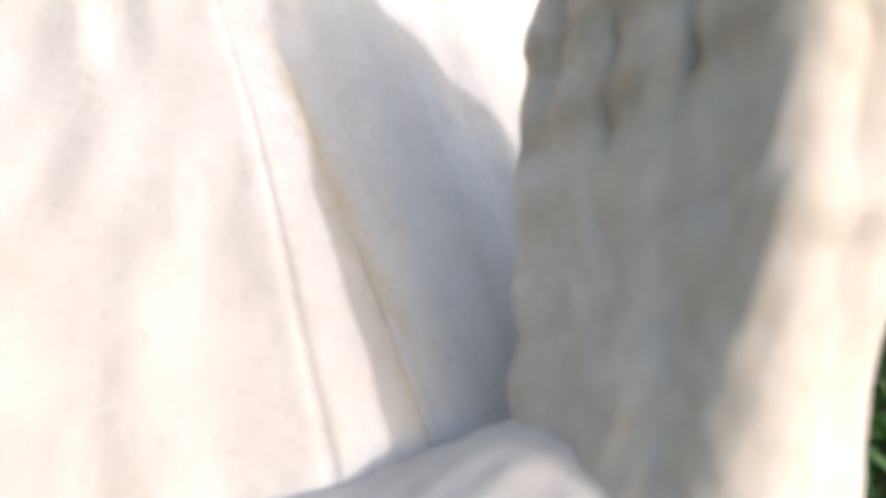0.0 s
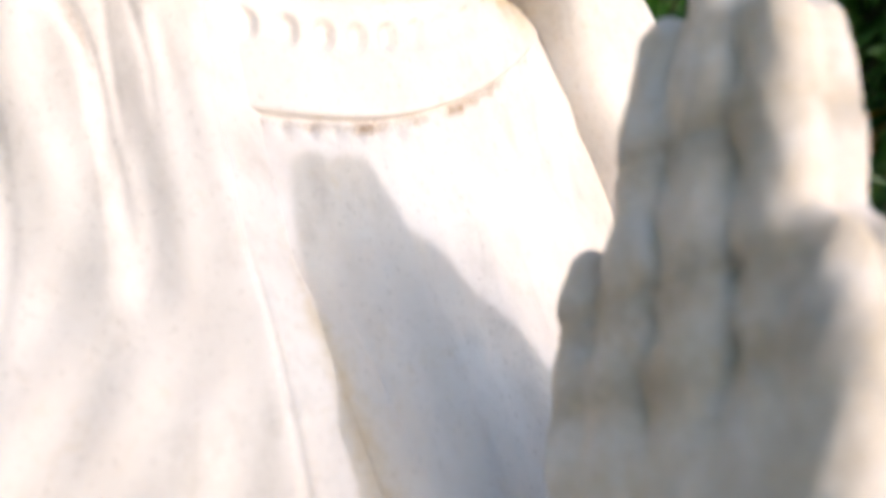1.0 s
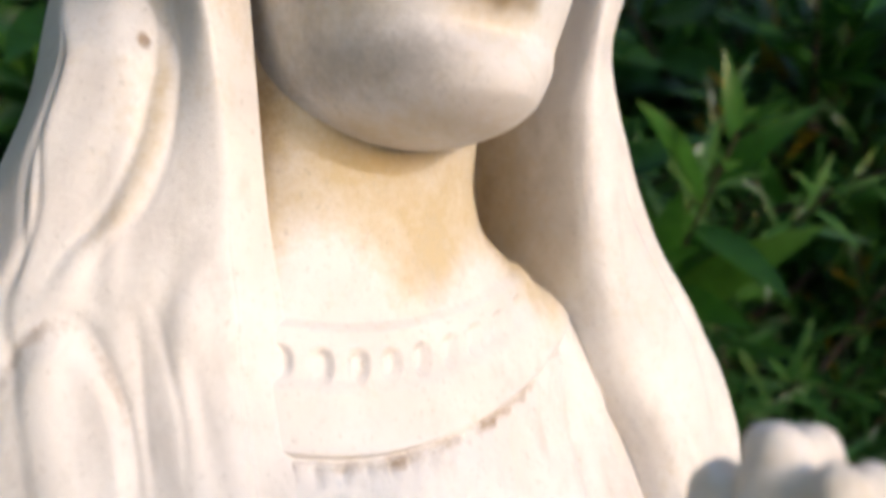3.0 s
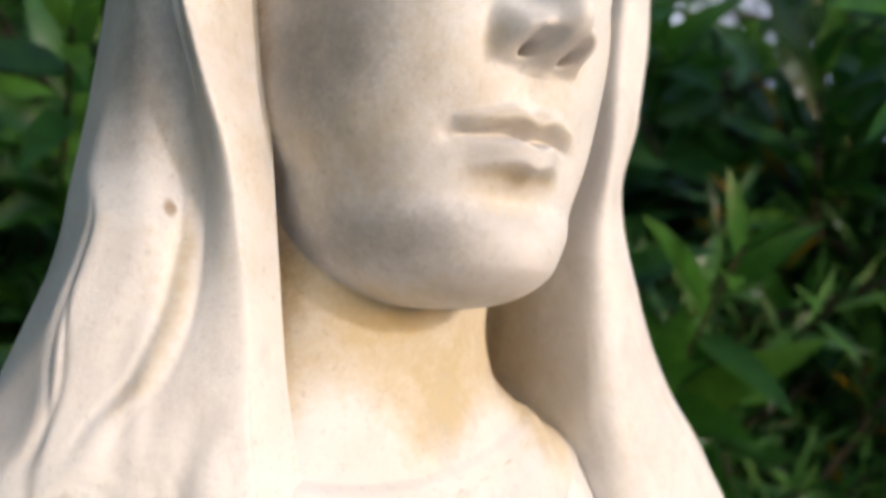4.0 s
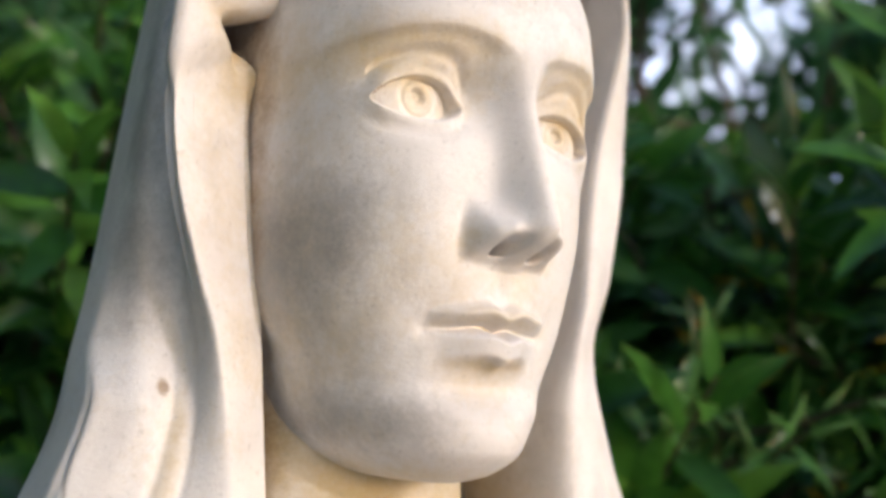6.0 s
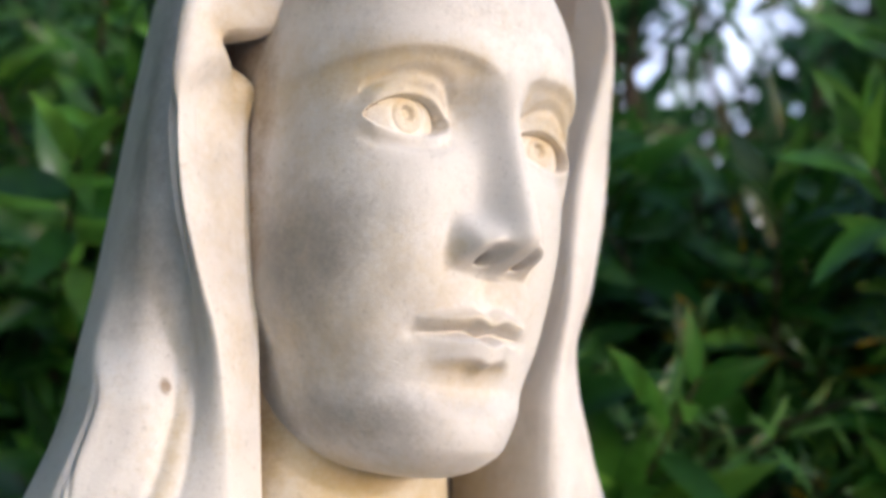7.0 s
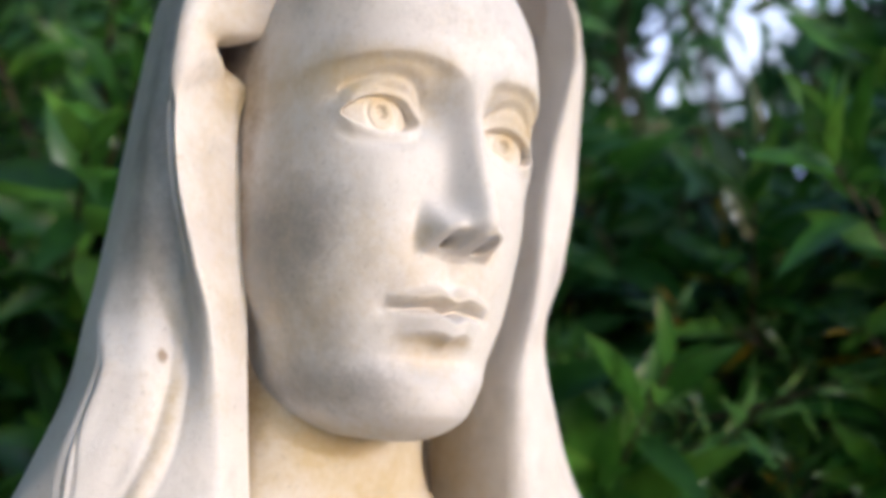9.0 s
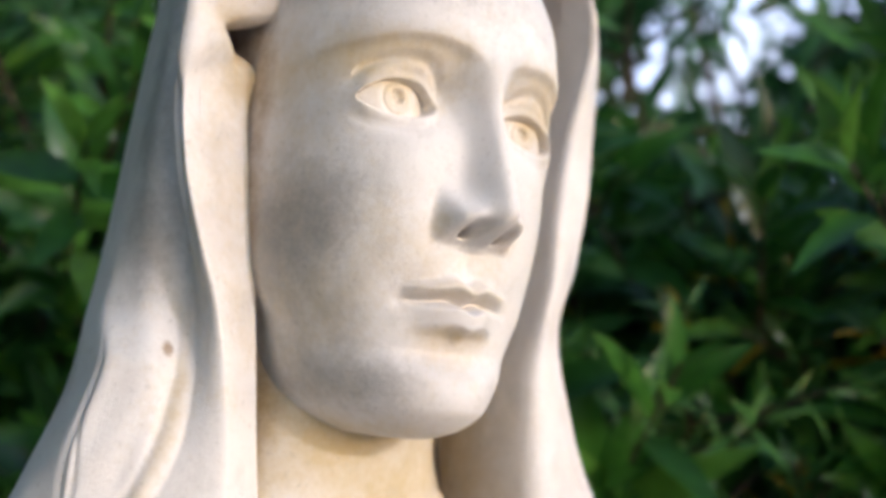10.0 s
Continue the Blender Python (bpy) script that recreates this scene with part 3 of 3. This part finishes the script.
def joined(name, pieces, mat, smooth=True):
    """One mesh object out of several vertex and quad arrays."""
    verts, faces, off = [], [], 0
    stain_shades = {k: [] for k in ("ochre", "grey", "brown_stain_shade")}
    for v, q, marks in pieces:
        for k in stain_shades:
            stain_shades[k].append(marks.get(k, np.zeros(len(v))))
        verts.append(v)
        faces.append(q + off)
        off += len(v)
    v, q = np.concatenate(verts), np.concatenate(faces)
    me = bpy.data.meshes.new(name)
    me.vertices.add(len(v))
    me.vertices.foreach_set("co", v.astype(np.float32).ravel())
    me.loops.add(q.size)
    me.loops.foreach_set("vertex_index", q.astype(np.int32).ravel())
    me.polygons.add(len(q))
    me.polygons.foreach_set("loop_start", np.arange(0, q.size, 4, dtype=np.int32))
    me.update(calc_edges=True)
    me.validate()
    for k, parts in stain_shades.items():
        me.attributes.new(k, 'FLOAT', 'POINT').data.foreach_set("value", np.concatenate(parts).astype(np.float32))
    if smooth:
        me.polygons.foreach_set("use_smooth", np.ones(len(me.polygons), bool))
    me.materials.append(mat)
    return new(name, me)


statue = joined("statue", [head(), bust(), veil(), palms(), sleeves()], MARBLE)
statue.matrix_world = STATUE_AT
tagged(statue, "weathered white marble statue with veil and praying palms", "statue")

# ---- ground, plinth and planting ----


def box_mesh(bm, cx, cy, cz, sx, sy, sz, bevel=0.0):
    made = bmesh.ops.create_cube(bm, size=1, matrix=Matrix.Translation((cx, cy, cz)) @ Matrix.Diagonal((sx, sy, sz, 1)))
    if bevel:
        edges = list({e for v in made["verts"] for e in v.link_edges})
        bmesh.ops.bevel(bm, geom=edges, offset=bevel, segments=2, affect='EDGES')


def part(name, bm, mat, parent=None, label=""):
    me = bpy.data.meshes.new(name)
    bm.to_mesh(me)
    bm.free()
    me.materials.append(mat)
    ob = new(name, me)
    ob.parent = parent
    if label:
        tagged(ob, label)
    return ob


def ground():
    bm = bmesh.new()
    bmesh.ops.create_grid(bm, x_segments=60, y_segments=60, size=40)
    for v in bm.verts:
        r = v.co.length
        v.co.z = 0.02 * noise.noise(v.co * 0.6) * min(1, r / 3) - 0.01
    ob = part("ground", bm, BOUNCE_GROUND)
    tagged(ob, "unseen garden ground, made pale to bounce light up", "ground", kind="structure")


def plinth():
    bm = bmesh.new()
    box_mesh(bm, 0, 0, 0.035, 0.62, 0.62, 0.09, 0.008)
    box_mesh(bm, 0, 0, 0.115, 0.54, 0.54, 0.07, 0.01)
    ob = part("plinth", bm, STONE)
    ob.matrix_world = STATUE_AT @ Matrix.Translation((0, -0.02, 0))
    tagged(ob, "low grey stone plinth under the statue", "plinth")


ground()
plinth()


def leaf_points(length, width, bend, rows=5):
    """A pointed leaf with a raised midrib line, along +y, as rows of three points."""
    out = []
    for i in range(rows + 1):
        t = i / rows
        w = width * math.sin(math.pi * min(1, t ** 0.8 * 0.96 + 0.04)) ** 0.8 * 0.5
        y, h = length * t, -bend * t * t * length
        out.append(((-w, y, h + w * 0.35), (0, y, h), (w, y, h + w * 0.35)))
    return out


def add_leaf(verts, faces, m, length, width, bend):
    rows = leaf_points(length, width, bend)
    o = len(verts)
    for r in rows:
        for p in r:
            verts.append(m @ Vector(p))
    for i in range(len(rows) - 1):
        for k in (0, 1):
            a = o + i * 3 + k
            faces.append((a, a + 1, a + 4, a + 3))


def mesh_object(name, verts, faces, mat, parent=None, kind=""):
    me = bpy.data.meshes.new(name)
    me.from_pydata(verts, [], faces)
    me.polygons.foreach_set("use_smooth", [True] * len(me.polygons))
    me.materials.append(mat)
    ob = new(name, me)
    ob.parent = parent
    if kind:
        tagged(ob, kind=kind)
    return ob


def tube(verts, faces, pts, r0, r1, sides=6):
    o = len(verts)
    for i, p in enumerate(pts):
        p = Vector(p)
        d = (Vector(pts[min(i + 1, len(pts) - 1)]) - Vector(pts[max(i - 1, 0)])).normalized()
        q = d.to_track_quat('Z', 'Y')
        r = r0 + (r1 - r0) * i / (len(pts) - 1)
        for s in range(sides):
            a = 2 * math.pi * s / sides
            verts.append(p + q @ Vector((r * math.cos(a), r * math.sin(a), 0)))
    for i in range(len(pts) - 1):
        for s in range(sides):
            a, b = o + i * sides + s, o + i * sides + (s + 1) % sides
            faces.append((a, b, b + sides, a + sides))


FORMS = {}


def leaf_form(form, ratio):
    """One of a few shared leaf meshes, 0.1 m long."""
    key = (form, round(ratio, 2))
    if key not in FORMS:
        v, f = [], []
        add_leaf(v, f, Matrix(), 0.1, 0.1 * ratio, 0.06 + 0.09 * form)
        me = bpy.data.meshes.new("leaf")
        me.from_pydata(v, [], f)
        me.polygons.foreach_set("use_smooth", [True] * len(f))
        me.materials.append(LEAF_ONE)
        FORMS[key] = me
    return FORMS[key]


def shrub(at, height, spread, sprigs, leaf, width, mat, seed, label, dry=0, low=0.2, name="shrub", gap=None, singles=0):
    """A shrub or small tree: stems from the ground, sprigs with spiral whorls of long leaves."""
    rng = random.Random(seed)
    base = new(name)
    base.location = at
    tagged(base, label, name, group="hedge " + name + "s")
    lv, lf, dv, df = [], [], [], []
    stems, wood, loose = [], [], []
    for k in range(8):
        a = rng.uniform(0, 2 * math.pi)
        r = spread * math.sqrt(rng.uniform(0.03, 1))
        top = Vector((math.cos(a) * r, math.sin(a) * r, height * rng.uniform(0.8, 1.0)))
        pts = [Vector((top.x * t * (0.4 + 0.6 * t) + 0.02 * rng.uniform(-1, 1), top.y * t * (0.4 + 0.6 * t) + 0.02 * rng.uniform(-1, 1), top.z * t)) for t in np.linspace(0, 1, 9)]
        stems.append(pts)
        wood.append(([], []))
        tube(*wood[-1], pts, 0.006 + 0.005 * height, 0.004)
    for k in range(sprigs):
        w = rng.randrange(len(stems))
        pts = stems[w]
        f = (low + (1 - low) * rng.random()) * 7.999
        i = int(f)
        p0 = pts[i].lerp(pts[i + 1], f - i)
        a = rng.uniform(0, 2 * math.pi)
        way = Vector((math.cos(a), math.sin(a), rng.uniform(-0.1, 0.9))).normalized()
        ln = rng.uniform(1.3, 4.0) * leaf
        p1 = p0 + way * ln + Vector((0, 0, 0.03))
        if gap and gap(p1 + Vector(at)):
            continue
        tube(*wood[w], [p0, (p0 + p1) / 2 - Vector((0, 0, 0.008)), p1], 0.0035, 0.0015, 4)
        turn0 = rng.uniform(0, 6.28)
        count = rng.randint(13, 20)
        q = way.to_track_quat('Z', 'Y').to_matrix().to_4x4()
        for j in range(count):
            t = 1 - (j / count) ** 1.3 * 0.8
            ang = turn0 + j * 2.4
            tiltup = radians(70 - 75 * (j / count) + rng.uniform(-12, 12))
            m = Matrix.Translation(p0.lerp(p1, t)) @ q @ Matrix.Rotation(ang, 4, 'Z') @ Matrix.Rotation(tiltup, 4, 'X')
            s = rng.uniform(0.7, 1.15) * (0.6 + 0.4 * min(1, j / 4))
            yellow = dry and rng.random() < dry
            bend = rng.uniform(0.05, 0.35)
            if not yellow and len(loose) < singles and p1.y < -0.12 and p1.z > 1.05:
                loose.append((m @ Matrix.Scale(leaf * s / 0.1, 4), int(bend * 10) % 4))
            else:
                add_leaf(dv if yellow else lv, df if yellow else lf, m, leaf * s, width * s, bend)
    for m, form in loose:
        ob = new("leaf", leaf_form(form, width / leaf))
        ob.parent, ob.matrix_local = base, m
    for v, f in wood:
        mesh_object("stem", v, f, BARK, base)
    mesh_object("foliage", lv, lf, mat, base, "stuff")
    if dv:
        tagged(mesh_object("dry_foliage", dv, df, LEAF_DRY, base, "stuff"), "yellow and orange wilting leaves")
    return base


hole_rng = random.Random(9)


def sky_gap(p):
    """Where the crowns thin out and let the sky through."""
    az, el = math.degrees(math.atan2(p.x, p.y)), math.degrees(math.atan2(p.z - 1.33, math.hypot(p.x, p.y)))
    holes = ((17.6, 27.0, 2.4, 3.7), (10.6, 28.0, 2.6, 2.6), (22.8, 24.8, 1.5, 1.9), (24.3, 20.0, 2.0, 2.2), (17.8, 34, 5, 4.2), (-20.5, 27.5, 0.9, 0.9), (-22.5, 28, 0.8, 0.9))
    return any(((az - a) / w) ** 2 + ((el - e) / h) ** 2 < 2.1 and hole_rng.random() < 0.93 for a, e, w, h in holes)


rng = random.Random(5)
for k in range(12):
    x = -1.25 + 2.5 * k / 11 + rng.uniform(-0.06, 0.06)
    y = 1.0 + 0.10 * (k % 2) + rng.uniform(-0.04, 0.06)
    shrub((x, y, 0), rng.uniform(1.75, 2.05), 0.30, 210, 0.095, 0.027, LEAF if k % 3 else LEAF_DEEP, 10 + k,
          "dense green garden shrub with long glossy leaves", 0.02 if k in (7, 8, 9) else 0, 0.5 if x < 0.05 else 0.74, gap=sky_gap, singles=200)
for k in range(11):
    x = 0.10 + 1.0 * k / 10 + rng.uniform(-0.04, 0.04)
    shrub((x, 0.86 + 0.07 * (k % 2), 0), 1.50 + 0.16 * abs(math.sin(k * 1.7)), 0.15, 300, 0.055, 0.0070, LEAF_FINE, 30 + k,
          "low feathery shrub with needle-thin leaves", 0.13 if k in (3, 4, 5, 6) else 0, 0.68)
for k in range(10):
    x = -2.3 + 4.6 * k / 9 + rng.uniform(-0.1, 0.1)
    shrub((x, 1.75 + 0.2 * (k % 2), 0), rng.uniform(2.5, 2.9), 0.45, 300, 0.12, 0.034, LEAF_DEEP, 40 + k,
          "tall dark green shrub behind the statue", 0, 0.3, gap=sky_gap)
for k in range(10):
    x = -4.5 + 9.0 * k / 9 + rng.uniform(-0.2, 0.2)
    shrub((x, 3.3 + 0.3 * (k % 2), 0), rng.uniform(3.9, 4.8), 0.85, 420, 0.22, 0.06, LEAF_DEEP, 70 + k,
          "tall dark green tree closing the garden", 0, 0.15, "tree", sky_gap)
# unseen trees beside the camera, added to cut sky light from that side
for k in range(7):
    shrub((-2.3 + rng.uniform(-0.2, 0.2), -3.2 + 0.75 * k, 0), rng.uniform(3.4, 4.4), 0.7, 260, 0.22, 0.06, LEAF_DEEP, 90 + k,
          "unseen tall dark green tree, added to cut light from the side", 0, 0.1, "tree")

for k, (x, y, h) in enumerate(((0.34, 0.93, 1.72), (0.53, 0.97, 1.66), (0.20, 0.98, 1.60))):
    shrub((x, y, 0), h, 0.10, 34, 0.115, 0.030, LEAF, 110 + k,
          "young green shrub with broad glossy whorled leaves", 0, 0.86, gap=sky_gap, singles=200)

# bright hazy sky low behind the trees
m_sky = bpy.data.materials.new("bright_haze")
m_sky.use_nodes = True
nn, ll = m_sky.node_tree.nodes, m_sky.node_tree.links
glow = nn.new("ShaderNodeEmission")
ll.new(ramp(nn, ll, tex(nn, ll, 0.15, 3), [(0.3, (0.50, 0.63, 0.95)), (0.7, (0.85, 0.90, 1.0))]), glow.inputs[0])
glow.inputs[1].default_value = 2.4
ll.new(glow.outputs[0], nn["Material Output"].inputs[0])
bm = bmesh.new()
bmesh.ops.create_grid(bm, x_segments=24, y_segments=8, size=1, matrix=Matrix.Translation((0, 30, 12)) @ Matrix.Rotation(radians(90), 4, 'X') @ Matrix.Diagonal((30, 13, 1, 1)))
for v in bm.verts:
    v.co.y -= v.co.x ** 2 * 0.012
tagged(part("backdrop", bm, m_sky), "pale bright hazy sky seen between the trees", "sky", kind="structure")
